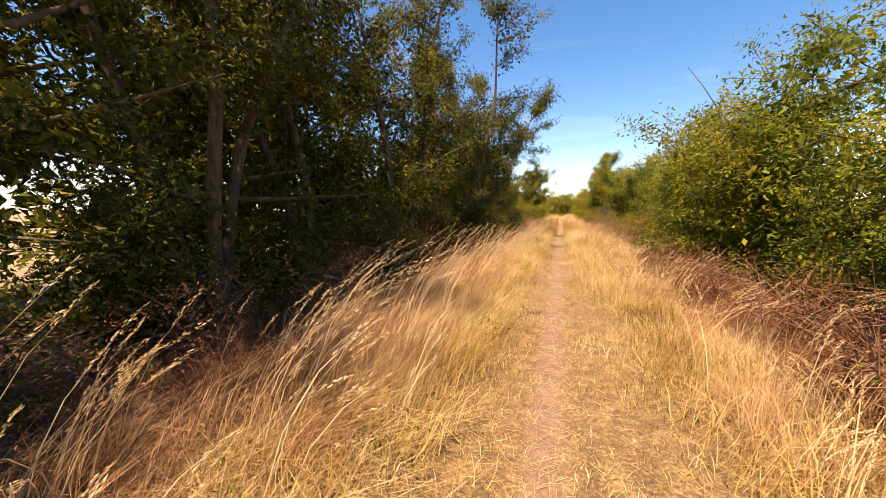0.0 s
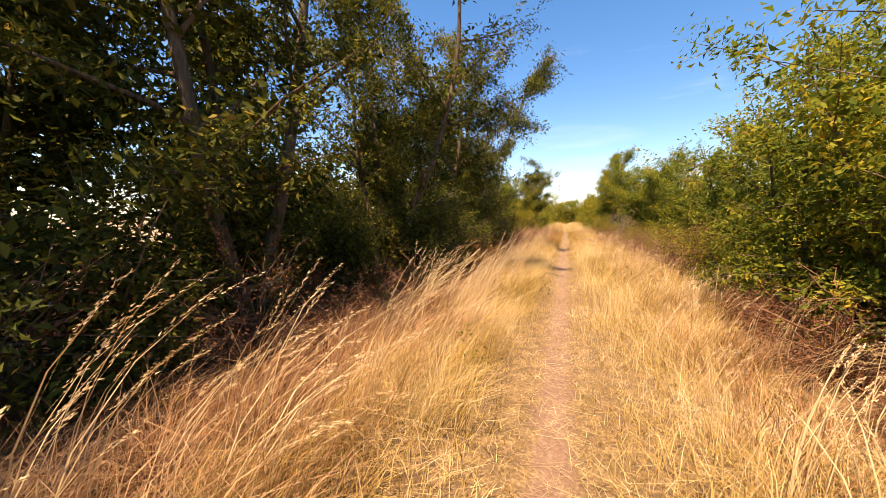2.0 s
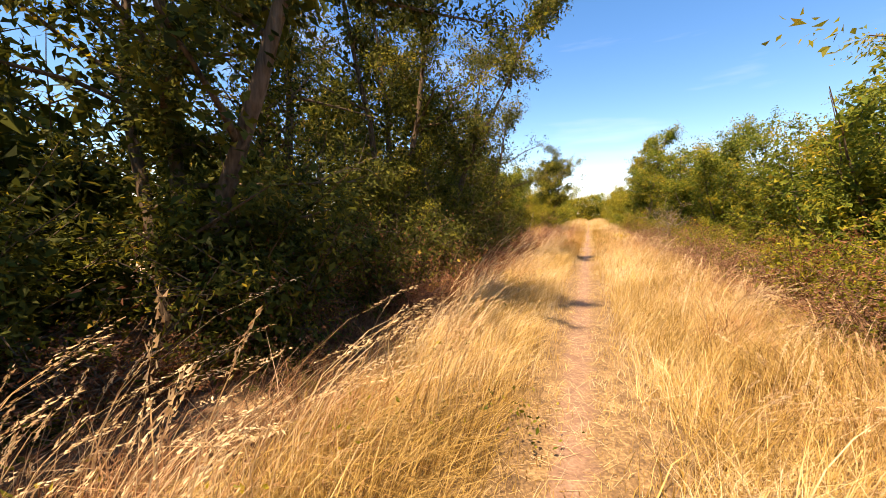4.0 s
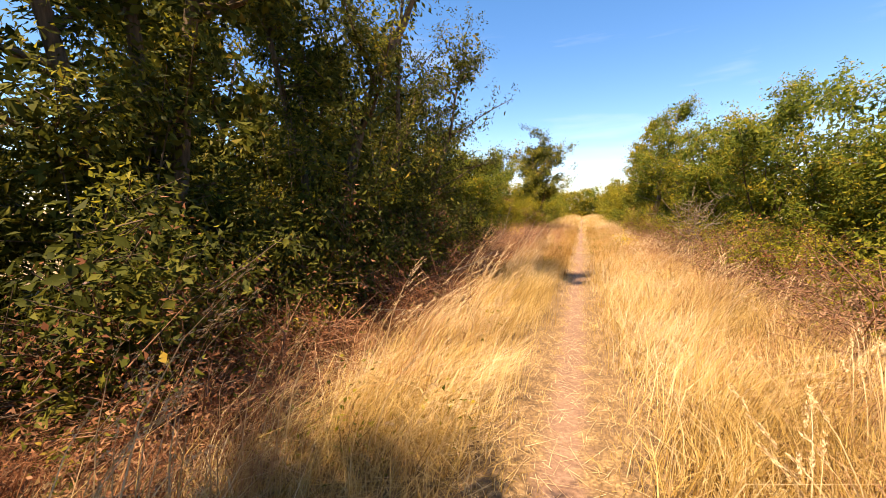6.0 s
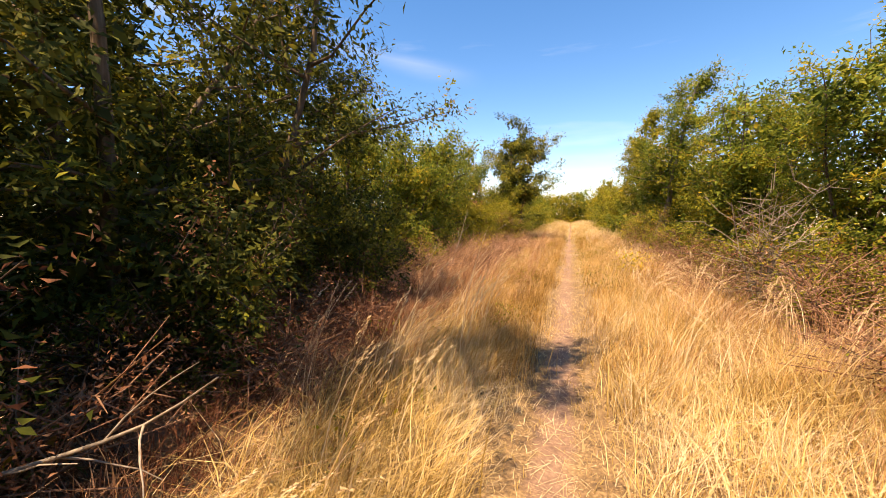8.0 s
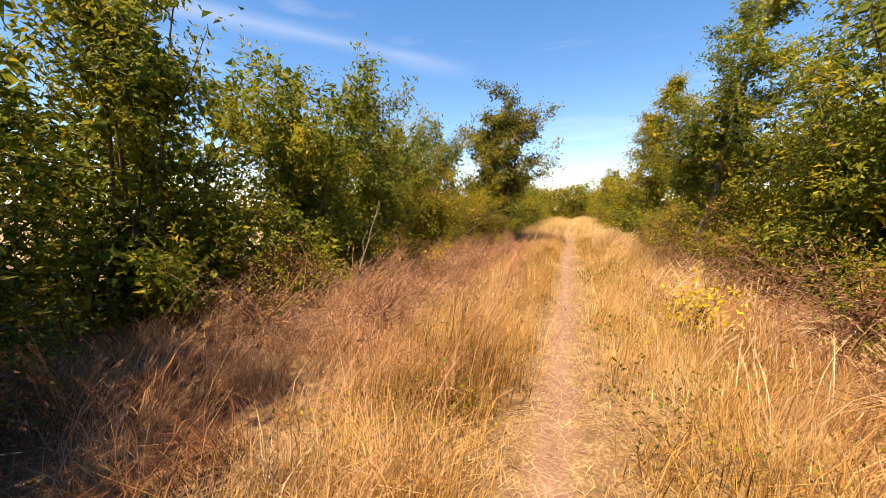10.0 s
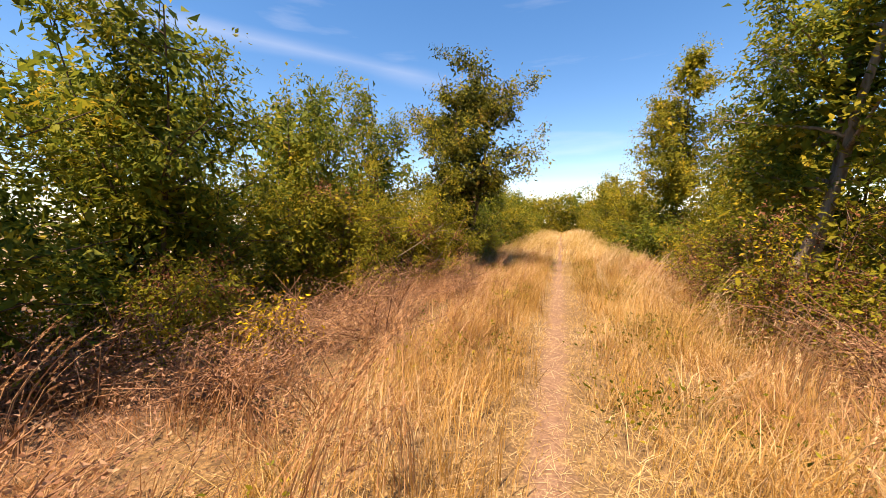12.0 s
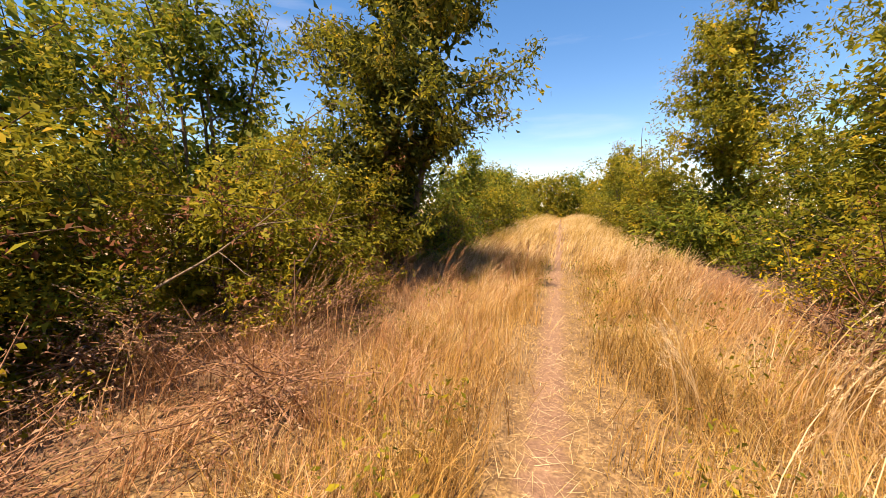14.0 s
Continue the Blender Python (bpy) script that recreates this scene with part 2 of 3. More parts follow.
def plant(name, x, y, high, wide, leaves, leaf, mat, seed, label, category="tree", stems=2, clear=0.15, lean=(0, 0), thick=0.09,
          bark=None, limbs=14, twigs=11, extra=None, droop=0.0, group="", inner=0, low=0.5, bare=1.0, up=0.5, taper=0.6, arms=()):
    """A tree or bush: stems, limbs and twigs, with leaves in clumps along the twigs and large leaves inside.
    low: how wide the crown is at its foot; bare: the share of the height above which twigs have no leaves."""
    rng = np.random.default_rng(seed)
    root = tagged(new(name), label, category, group)
    root.location = (x, y, float(lay(x, y)) - 0.03)
    bark = bark or BARK
    at, core, twig_tubes = [], [], Tubes()
    for k in range(stems):
        a = rng.uniform(0, 2 * np.pi) if stems < 3 else 2 * np.pi * (k + rng.uniform(-0.3, 0.3)) / stems
        out = np.array([np.cos(a), np.sin(a), 0]) * (0.0 if stems == 1 else rng.uniform(0.05, 0.13) * wide / max(high, 1) * 3)
        h = high * rng.uniform(0.7, 1.0) if k else high
        foot = (out[0] * thick * 3, out[1] * thick * 3, 0)
        line = curve_line(foot, out + [lean[0], lean[1], 1], h * 0.93, (0, 0, 0.3), 9, rng, 0.07)
        r = thick * rng.uniform(0.7, 1.1)
        stem = Tubes()
        stem.add(np.concatenate(([line[0] - [0, 0, 0.06]], line)), r, r * 0.16, 9 if r > 0.03 else 5)
        put(stem.mesh("trunk", bark), "trunk" if r > 0.03 else "stem", root)
        for nth in range(limbs + (len(arms) if k == 0 else 0)):
            f = clear + (0.98 - clear) * rng.random() ** (0.8 if high > 8 else 1.0 if high > 5.5 else 1.35)
            i = min(int(f * 9), 8)
            p = line[i] + (line[i + 1] - line[i]) * (f * 9 - i)
            a = rng.uniform(0, 2 * np.pi)
            prof = low + (1 - low) * min(1, f / 0.45) if f < 0.45 else 1 - taper * ((f - 0.45) / 0.55) ** 1.5
            spread = wide * 0.5 * prof * rng.uniform(0.55, 1.1)
            lim = curve_line(p, (np.cos(a), np.sin(a), rng.uniform(0.1, 0.3 + up) if f > 0.25 else rng.uniform(-0.1, 0.25)), spread, (0, 0, 0.15 - droop), 5, rng, 0.16)
            reach = nth >= limbs
            if reach:   # long limbs that reach out
                f, a, spread = arms[nth - limbs]
                p = line[int(f * 9)]
                lim = curve_line(p, (np.cos(radians(a)), np.sin(radians(a)), 0.4), spread, (0, 0, -0.1), 5, rng, 0.08)
            lim[:, 2] = np.maximum(lim[:, 2], 0.08)
            rl = r * (1 - 0.8 * f) * 0.45 + 0.006
            if rl > 0.016:
                one = Tubes()
                one.add(lim[[0, 1, 3, 5]], rl, 0.005, 5)
                put(one.mesh("limb", bark), "limb", root)
            else:
                twig_tubes.add(lim[[0, 2, 5]], rl, 0.004, 3)
            core.append(lim)
            for _ in range(twigs * (3 if reach else 1)):
                g = rng.uniform(0.2, 1.0)
                j = min(int(g * 5), 4)
                q = lim[j] + (lim[j + 1] - lim[j]) * (g * 5 - j)
                w = unit(lim[j + 1] - lim[j]) + rng.normal(size=3) * 0.75
                tw = curve_line(q, w, rng.uniform(0.25, 0.65) * (0.6 + 0.1 * wide), (0, 0, 0.1 - droop), 3, rng, 0.2)
                if rng.random() < 0.13:
                    twig_tubes.add(tw[::3], 0.006, 0.002, 3)
                if f < bare:
                    at.append(tw)
    tagged(put(twig_tubes.mesh("brushwood", bark), "brushwood", root), kind="stuff")
    tw = np.array(at)
    pick = rng.integers(0, len(tw), leaves)
    u = rng.uniform(0.0, 3.0, leaves) * 0.999
    j = u.astype(int)
    seg = tw[pick, j + 1] - tw[pick, j]
    pos = tw[pick, j] + seg * (u - j)[:, None] + rng.normal(size=(leaves, 3)) * 0.055 * (leaf / 0.06)
    way = unit(seg) * 0.8 + rng.normal(size=(leaves, 3)) * 0.95 + [0, 0, -0.45]
    size = leaf * rng.uniform(0.55, 1.25, leaves)
    if inner:
        lim = np.array(core)
        pk = rng.integers(0, len(lim), inner)
        u = rng.uniform(0.0, 3.3, inner)
        j = u.astype(int)
        p2 = lim[pk, j] + (lim[pk, j + 1] - lim[pk, j]) * (u - j)[:, None] + rng.normal(size=(inner, 3)) * 0.16
        pos = np.concatenate([p2, pos])
        way = np.concatenate([rng.normal(size=(inner, 3)) + [0, 0, -0.5], way])
        size = np.concatenate([leaf * rng.uniform(1.4, 2.3, inner), size])
        pick = np.concatenate([np.full(inner, -1), pick])
    pos[:, 2] = np.maximum(pos[:, 2], 0.05 + 0.1 * rng.random(len(pos)))
    if extra:
        share, other, word = extra
        tint = np.append(rng.random(len(tw)) < share, False)
        m2 = tint[pick]
        put(leaf_mesh("autumn_foliage", pos[m2], way[m2], size[m2], rng, other), "autumn_foliage", root, word)["kind"] = "stuff"
        pos, way, size = pos[~m2], way[~m2], size[~m2]
    put(leaf_mesh("crown", pos, way, size, rng, mat), "crown", root)
    return root


def blades(name, x, y, high, width, lean, swing, mat, rng, segs=2, heads=0, head_size=0.02, label="", category="grass", base=0.0, clear=0.26):
    """Bent tapering grass blades or stalks, and drooping seed heads on the upper part of each."""
    n = len(x)
    tip = high * lean * np.cos(swing)
    over = (np.abs(x) > clear + 0.02) & (high > 0.25) & ((x + tip) * np.sign(x) < clear)   # keep the trodden strip open
    lean = np.where(over, lean * np.clip((np.abs(x) - clear) / np.maximum(np.abs(tip), 1e-6), 0, 1), lean)
    foot = np.stack([x, y, lay(x, y) + base - 0.01], 1)
    d = np.stack([np.cos(swing), np.sin(swing), np.zeros(n)], 1)
    face = rng.uniform(0, 2 * np.pi, n)
    side = np.stack([np.cos(face), np.sin(face), np.zeros(n)], 1)

    def along(s):
        s = np.broadcast_to(np.asarray(s, float), (n,))
        b = (lean * s ** 2)
        return foot + d * (high * b)[:, None] + np.array([0, 0, 1]) * (high * (s - 0.42 * lean * s ** 2.3))[:, None]

    rows = []
    for k in range(segs):
        s = k / segs
        w = (width * (1 - 0.55 * s))[:, None] * 0.5
        c = along(s)
        rows += [c - side * w, c + side * w]
    rows.append(along(1.0))
    per = 2 * segs + 1
    v = np.stack(rows, 1).reshape(-1, 3)
    b0 = np.arange(n)[:, None] * per
    quads = [b0 + [[2 * k, 2 * k + 1, 2 * k + 3, 2 * k + 2]] for k in range(segs - 1)]
    tip = b0 + [[2 * segs - 2, 2 * segs - 1, 2 * segs]]
    loops = np.concatenate(quads + [tip], 1).ravel()
    sizes = np.tile([4] * (segs - 1) + [3], n)
    if heads:
        vs, fs, off = [v], [loops], len(v)
        for k in range(heads):
            s = 1.0 - 0.17 * (k + rng.random(n)) / heads
            p = along(s)
            tang = unit(along(np.minimum(s + 0.02, 1.02)) - along(s - 0.02))
            w = unit(tang + rng.normal(size=(n, 3)) * 0.18 + [0, 0, -0.15])
            L = head_size * rng.uniform(0.7, 1.3, n)[:, None]
            sd = unit(np.cross(w, rng.normal(size=(n, 3)))) * L * 0.17
            p = p + rng.normal(size=(n, 3)) * head_size * 0.25
            vs.append(np.stack([p - sd, p + sd, p + w * L], 1).reshape(-1, 3))
            fs.append((off + np.arange(n)[:, None] * 3 + [[0, 1, 2]]).ravel())
            off += 3 * n
        v, loops = np.concatenate(vs), np.concatenate(fs)
        sizes = np.concatenate([sizes, np.full(n * heads, 3)])
    ob = new(name, mesh_of(name, v, loops, sizes, mat))
    return tagged(ob, label, category, kind="stuff")


# ---- ground ----
gx = np.concatenate([[-2500, -900, -350, -140, -60, -30, -18], np.arange(-12, -3, 0.5), np.arange(-3, 3, 0.1), np.arange(3, 12.1, 0.5), [18, 30, 60, 140, 350, 900, 2500]])
gy = np.concatenate([[-2500, -700, -200, -60, -20], np.arange(-8, 60, 0.4), np.arange(60, 110, 5), [130, 180, 300, 600, 1200, 2500]])
GX, GY = np.meshgrid(gx, gy)
gv = np.stack([GX, GY, lay(GX, GY)], -1).reshape(-1, 3)
nx, ny = len(gx), len(gy)
gi = (np.arange(ny - 1)[:, None] * nx + np.arange(nx - 1)[None]).reshape(-1, 1)
ground = new("ground", mesh_of("ground", gv, gi + [[0, 1, nx + 1, nx]], np.full(len(gi), 4), EARTH))
ground.data.polygons.foreach_set("use_smooth", np.ones(len(ground.data.polygons), bool))
tagged(ground, "dry sandy earth path trodden through straw, field beyond", "ground", kind="structure")

# ---- trees beside the path ----
TALL = "tall dense tree of a treeline beside the path, shade put into its leaf colour"
left_line = [
    # x, y, height, width, share of leaves, lean, long limbs (share of the height, degrees, length)
    (-4.4, -2.0, 9.2, 5.0, 1, 0, ()), (-4.5, 0.8, 9.0, 5.0, 1.2, 0, ()), (-4.2, 3.4, 9.4, 5.2, 1.25, 0, ()), (-4.6, 5.8, 9.2, 5.2, 1.35, 0, ()),
    (-4.0, 8.8, 9.4, 5.0, 1.6, 0, ()), (-3.95, 12.4, 9.2, 4.4, 1.75, 0.03, ((0.45, 54, 2.9), (0.55, 62, 3.0), (0.5, 72, 2.9))),
    (-5.0, 14.8, 6.6, 4.0, 0.5, 0, ()), (-4.3, 17.4, 9.0, 4.0, 1.5, 0, ()), (-4.2, 20.2, 9.0, 3.4, 1.7, 0, ()),
    (-4.3, 22.2, 7.6, 4.4, 1, 0, ()), (-4.4, 23.8, 6.2, 4.0, 0.9, 0, ((0.5, 35, 2.3),)), (-4.8, 25.4, 5.0, 3.4, 0.8, 0, ()),
]
# these trees look shaded partly through their darkened leaf colour
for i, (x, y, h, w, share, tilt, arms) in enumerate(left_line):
    plant("tree", x, y, h, w, int(25000 * share), 0.07, DARK_SHADED, 100 + i, TALL, stems=3, clear=0.12, thick=0.115, limbs=19, twigs=11, inner=int(5000 * share), low=0.8, taper=0.3, lean=(tilt, 0),
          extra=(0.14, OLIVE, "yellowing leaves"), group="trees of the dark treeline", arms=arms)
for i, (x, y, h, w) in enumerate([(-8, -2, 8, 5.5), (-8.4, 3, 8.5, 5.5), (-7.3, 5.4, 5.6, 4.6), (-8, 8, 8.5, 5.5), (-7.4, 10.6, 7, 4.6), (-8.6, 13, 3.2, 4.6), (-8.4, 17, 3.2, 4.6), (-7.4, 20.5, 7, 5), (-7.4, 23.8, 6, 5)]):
    plant("tree", x, y, h, w, 6500, 0.21, DARK_SHADED, 130 + i, TALL, stems=3, clear=0.06, thick=0.1, limbs=13, twigs=8, low=0.9, taper=0.35, inner=1800, group="trees of the dark treeline")
# bushes below them take the same leaf colour, darkened to look shaded
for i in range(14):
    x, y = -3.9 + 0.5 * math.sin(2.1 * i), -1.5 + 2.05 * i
    plant("undergrowth_bush", x, y, (2.0 if y < 9 else 2.4) + 0.5 * math.sin(3.7 * i) + (0.9 if 16 < y < 24 else 0), 2.2 if y < 9 else 2.6, 6000 if y < 9 else 7000, 0.06, DARK_SHADED, 420 + i, "undergrowth bush below the trees, shade put into its dark-green leaf colour", "bush", stems=5, clear=0.03, thick=0.02,
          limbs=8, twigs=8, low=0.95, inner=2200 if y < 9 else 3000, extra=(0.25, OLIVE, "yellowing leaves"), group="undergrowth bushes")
for i in range(16):
    x, y = -3.2 + 0.25 * math.sin(2.7 * i), -1.0 + 1.75 * i
    plant("dead_brush", x, y, (1.15 if y < 9 else 0.85) + 0.2 * math.sin(5.1 * i), 1.9, 3600, 0.036, RUST, 450 + i, "withered reddish-brown brush in the shade of the trees", "bush", stems=7, clear=0.05, thick=0.01,
          limbs=7, twigs=7, low=0.9, droop=0.2, group="dead brush")
for i in range(17):
    side = -1 if i < 8 else 1
    k = i if i < 8 else i - 8
    x, y = (side * (5.9 - 0.12 * k) if i < 8 else 5.2 - 0.1 * k), (26.5 + 2.6 * k if i < 8 else 34.0 + 2.6 * k)
    plant("hedge_bush", x, y, 2.5 + 0.4 * math.sin(4.3 * i), 3.4, 4500, 0.1, OLIVE if i % 2 else GREEN, 500 + i, "bushy olive-green hedge plant behind the grass verge", "bush", stems=6, clear=0.02, thick=0.02,
          limbs=8, twigs=7, low=1.0, inner=900, up=0.2, group="hedge bushes")
for i in range(12):
    side, k = (-1, i) if i < 6 else (1, i - 6)
    plant("hedge_bush", side * (3.5 - 0.12 * k), 46.5 + 4 * k, 2.5 + 0.5 * math.sin(2.9 * i), 3.6, 3600, 0.13, OLIVE if i % 3 else GREEN, 530 + i, "bushy olive-green hedge plant behind the grass verge", "bush", stems=6, clear=0.02, thick=0.02,
          limbs=8, twigs=6, low=1.0, inner=600, up=0.2, group="hedge bushes")
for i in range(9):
    plant("undergrowth_bush", -6.6 + 0.4 * math.sin(2.3 * i), 0.5 + 3.0 * i, 3.6 + 0.5 * math.sin(1.9 * i), 3.8, 3600, 0.12 if i < 4 else 0.16, DARK_SHADED, 560 + i, "undergrowth bush below the trees, shade put into its dark-green leaf colour", "bush", stems=6, clear=0.02, thick=0.02,
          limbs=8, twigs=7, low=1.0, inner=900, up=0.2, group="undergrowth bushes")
for i in range(8):
    plant("dead_brush", -3.3 + 0.5 * math.sin(2.3 * i), 28.2 + 1.75 * i, 0.65 + 0.15 * math.sin(3.1 * i), 2.0, 3600, 0.032, BRIAR, 580 + i, "pinkish-brown withered briar mound in the open verge", "bush", stems=8, clear=0.05, thick=0.008,
          limbs=7, twigs=7, low=1.0, droop=0.3, bark=BRIAR_STEM, group="withered briars")
for i in range(11):
    plant("hedge_bush", 7.0 + 0.4 * math.sin(2.3 * i), 0.5 + 3.0 * i, 3.0 + 0.4 * math.sin(1.9 * i), 3.6, 3600, 0.13, GREEN, 760 + i, "bushy olive-green hedge plant behind the grass verge", "bush", stems=6, clear=0.02, thick=0.02,
          limbs=8, twigs=7, low=1.0, inner=700, up=0.2, group="hedge bushes")
for i in range(7):
    plant("dead_brush", -2.35 + 0.15 * math.sin(2.7 * i), 14.9 + 1.5 * i, 0.6 + 0.15 * math.sin(5.1 * i), 1.5, 4000, 0.032, RUST, 780 + i, "withered reddish-brown brush in the shade of the trees", "bush", stems=8, clear=0.05, thick=0.008,
          limbs=7, twigs=7, low=1.0, droop=0.25, bark=BRIAR_STEM, group="dead brush")
for i in range(6):
    plant("dead_brush", -2.3 + 0.35 * math.sin(2.9 * i), 29.0 + 1.6 * i, 0.6 + 0.12 * math.sin(3.1 * i), 1.9, 3600, 0.032, BRIAR, 840 + i, "pinkish-brown withered briar mound in the open verge", "bush", stems=8, clear=0.05, thick=0.008,
          limbs=7, twigs=7, low=1.0, droop=0.3, bark=BRIAR_STEM, group="withered briars")
# extra bushes, added only to shade and darken the left verge
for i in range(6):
    plant("undergrowth_bush", -2.95 + 0.15 * math.sin(3.3 * i), 12.6 + 1.95 * i, 1.7 + 0.25 * math.sin(2.7 * i), 2.0, 5000, 0.055, DARK_SHADED, 860 + i, "undergrowth bush below the trees, shade put into its dark-green leaf colour", "bush", stems=6, clear=0.05, thick=0.014,
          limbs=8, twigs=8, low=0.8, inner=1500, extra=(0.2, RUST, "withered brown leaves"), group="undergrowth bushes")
for i in range(8):
    plant("dead_brush", 2.5 + 0.15 * math.sin(2.7 * i), 0.6 + 1.45 * i, 0.75 + 0.15 * math.sin(5.1 * i), 1.4, 3000, 0.032, RUST, 800 + i, "withered reddish-brown brush under the hedge", "bush", stems=8, clear=0.05, thick=0.01,
          limbs=7, twigs=7, low=1.0, droop=0.1, bark=BRIAR_STEM, group="dead brush")
for i in range(10):
    plant("dead_brush", 2.85 + 0.25 * math.sin(2.7 * i), 15.2 + 2.1 * i, 0.85 + 0.2 * math.sin(4.1 * i), 2.1, 3300, 0.034, BRIAR, 820 + i, "pinkish-brown withered briar mound in the open verge", "bush", stems=9, clear=0.05, thick=0.009,
          limbs=8, twigs=8, low=1.0, droop=0.3, bark=BRIAR_STEM, group="withered briars")
SUNLIT = "sunlit green hedgerow tree with yellowing twigs"
left_open = [(-5.6, 28.2, 5.6, 3.8), (-4.9, 30.8, 4.7, 3.4), (-5.4, 33.6, 4.8, 3.6), (-5.3, 36.2, 5.0, 3.4), (-5.2, 39.4, 5.9, 3.2), (-4.3, 44.5, 4.2, 3.2), (-3.7, 48.5, 3.6, 3.0), (-3.4, 53, 3.6, 3.2), (-3.4, 58, 3.6, 3.4)]
for i, (x, y, h, w) in enumerate(left_open):
    plant("tree", x, y, h, w, 17000 if y < 42 else 8000, 0.088 if y < 42 else 0.12, GREEN, 150 + i, SUNLIT, stems=5, clear=0.03, thick=0.045, limbs=11, twigs=9, low=1.0, inner=4500,
          extra=(0.42, OLIVE, "yellowing leaves"), group="hedgerow trees")
for i, (x, y, h, w) in enumerate([(-8.2, 27.5, 5, 5), (-8.2, 31, 4.6, 5), (-8, 35, 5, 5), (-7.8, 39, 5, 5), (-7.6, 43, 4.6, 5), (7.6, 2, 4.6, 5), (7.4, 6.5, 4.8, 5), (7.6, 11, 4.4, 5), (8.6, 19, 4.6, 5), (8.8, 24, 4.6, 5), (8.8, 29, 4.6, 5), (7.8, 38, 5, 5), (7.4, 42.5, 5, 5), (7.6, 47.5, 5, 5)]):
    plant("tree", x, y, h, w, 4500, 0.2, GREEN, 165 + i, SUNLIT, stems=4, clear=0.05, thick=0.06, limbs=11, twigs=7, low=0.9, inner=800, group="hedgerow trees")
# olive leaves on random twigs paint in the crown's sunlit tone
plant("tree", -3.1, 41.4, 7.2, 4.4, 32000, 0.112, DARK_SHADED, 170, "round-topped tree hung with dark ivy beside the path", stems=3, clear=0.08, thick=0.1, limbs=20, twigs=11, inner=6000, taper=0.05, up=0.3,
      extra=(0.45, OLIVE, "yellow-green leaves, sunlit tone put into their colour"))
right_line = [
    (4.0, -1.0, 4.9, 3.8, ()), (4.0, 2.0, 5.2, 3.8, ()), (4.3, 5.4, 6.0, 4.4, ((0.6, 160, 2.0),)), (4.0, 8.6, 5.4, 3.8, ((0.5, 196, 2.2), (0.6, 150, 2.4), (0.6, 205, 2.0))),
    (3.9, 10.8, 4.9, 3.8, ((0.6, 170, 1.9),)), (4.0, 13.2, 5.1, 4.0, ((0.6, 185, 1.9),)), (6.0, 17.0, 4.8, 4.0, ()), (5.2, 20.0, 5.3, 3.8, ((0.55, 180, 1.8),)), (6.0, 23.4, 5.6, 4.0, ()),
    (6.4, 27, 5.4, 4.2, ()), (5.9, 30.4, 6.0, 4.2, ()), (4.6, 32.4, 5.4, 3.6, ()), (5.8, 34.8, 6.6, 4.2, ()),
]
for i, (x, y, h, w, arms) in enumerate(right_line):
    plant("tree", x, y, h, w, 16000, 0.083 if y < 15 else 0.095, GREEN, 180 + i, "green hedgerow tree with yellow-green leaves", stems=5, clear=0.04, thick=0.045, limbs=11, twigs=9, low=1.0, inner=4500, taper=0.35,
          extra=(0.3, OLIVE, "yellowing leaves"), group="hedgerow trees", arms=arms)
plant("tree", 3.1, 36.8, 7.4, 4.4, 25000, 0.092, GREEN, 200, "tall hedgerow tree with a pale leaning trunk", stems=2, clear=0.3, thick=0.12, lean=(0.42, 0.0), bark=PALE_BARK, limbs=18, inner=2000, extra=(0.3, OLIVE, "yellowing leaves"))
plant("tree", 4.4, 47.4, 8.6, 4.8, 24000, 0.12, OLIVE, 201, "pointed tree with a half-bare top behind the hedge", stems=2, clear=0.03, thick=0.09, limbs=30, inner=4500, low=1.0, taper=0.85, up=0.7)
for i, (x, y, h, w) in enumerate([(4.9, 40.2, 4.4, 3.4), (5.7, 43, 5.6, 4.0), (3.6, 51, 4.8, 3.6), (3.2, 56, 4.6, 3.4), (6.5, 36, 5, 4)]):
    plant("tree", x, y, h, w, 10000, 0.12, OLIVE, 210 + i, "olive-green hedgerow tree in full sun", stems=5, clear=0.03, thick=0.05, limbs=11, twigs=8, low=0.9, inner=1500, group="hedgerow trees")
mounds = [(3.2, 14.8, 1.4, 2.0), (3.4, 17.5, 1.3, 2.2), (3.5, 20.5, 1.2, 2.4), (3.4, 23.5, 1.3, 2.4), (3.5, 26.5, 1.4, 2.4), (3.4, 29.5, 1.3, 2.4), (3.3, 33.0, 1.4, 2.2), (2.75, 35.2, 1.8, 1.8), (2.8, 37.4, 1.5, 1.6), (3.2, 39, 1.5, 2.2), (-4.3, 29.3, 1.0, 2.0), (-4.3, 33.0, 1.1, 2.0), (-3.9, 38.4, 3.4, 3.6), (-4.4, 36.2, 2.5, 3.0), (-3.5, 40.0, 2.3, 2.4), (-3.4, 45, 1.6, 2.0)]
for i, (x, y, h, w) in enumerate(mounds):
    plant("bramble_bush", x, y, h, w, 24000 if h > 2 else 9500, 0.062 if h > 2 else 0.047, OLIVE, 230 + i, "tangled low bramble bush with small olive leaves", "bush", stems=6, clear=0.04, thick=0.015, limbs=10, twigs=9, droop=0.3, low=1.0, inner=900,
          extra=(0.1 if h > 2 else 0.4, RUST, "withered brown leaves"), group="bramble bushes")
for i, (x, y) in enumerate([(2.75, 36.0), (1.5, 29.9), (2.7, 40), (-3.0, 33.2)]):
    plant("yellow_shrub", x, y, 1.9 if y == 36.0 else 1.2 if x > 2.5 else 0.45, 0.9, 700, 0.058 if x > 2.5 else 0.075, YELLOW, 260 + i, "small shrub with bright yellow leaves", "bush", stems=4, thick=0.01, limbs=6, twigs=5, group="yellow shrubs")

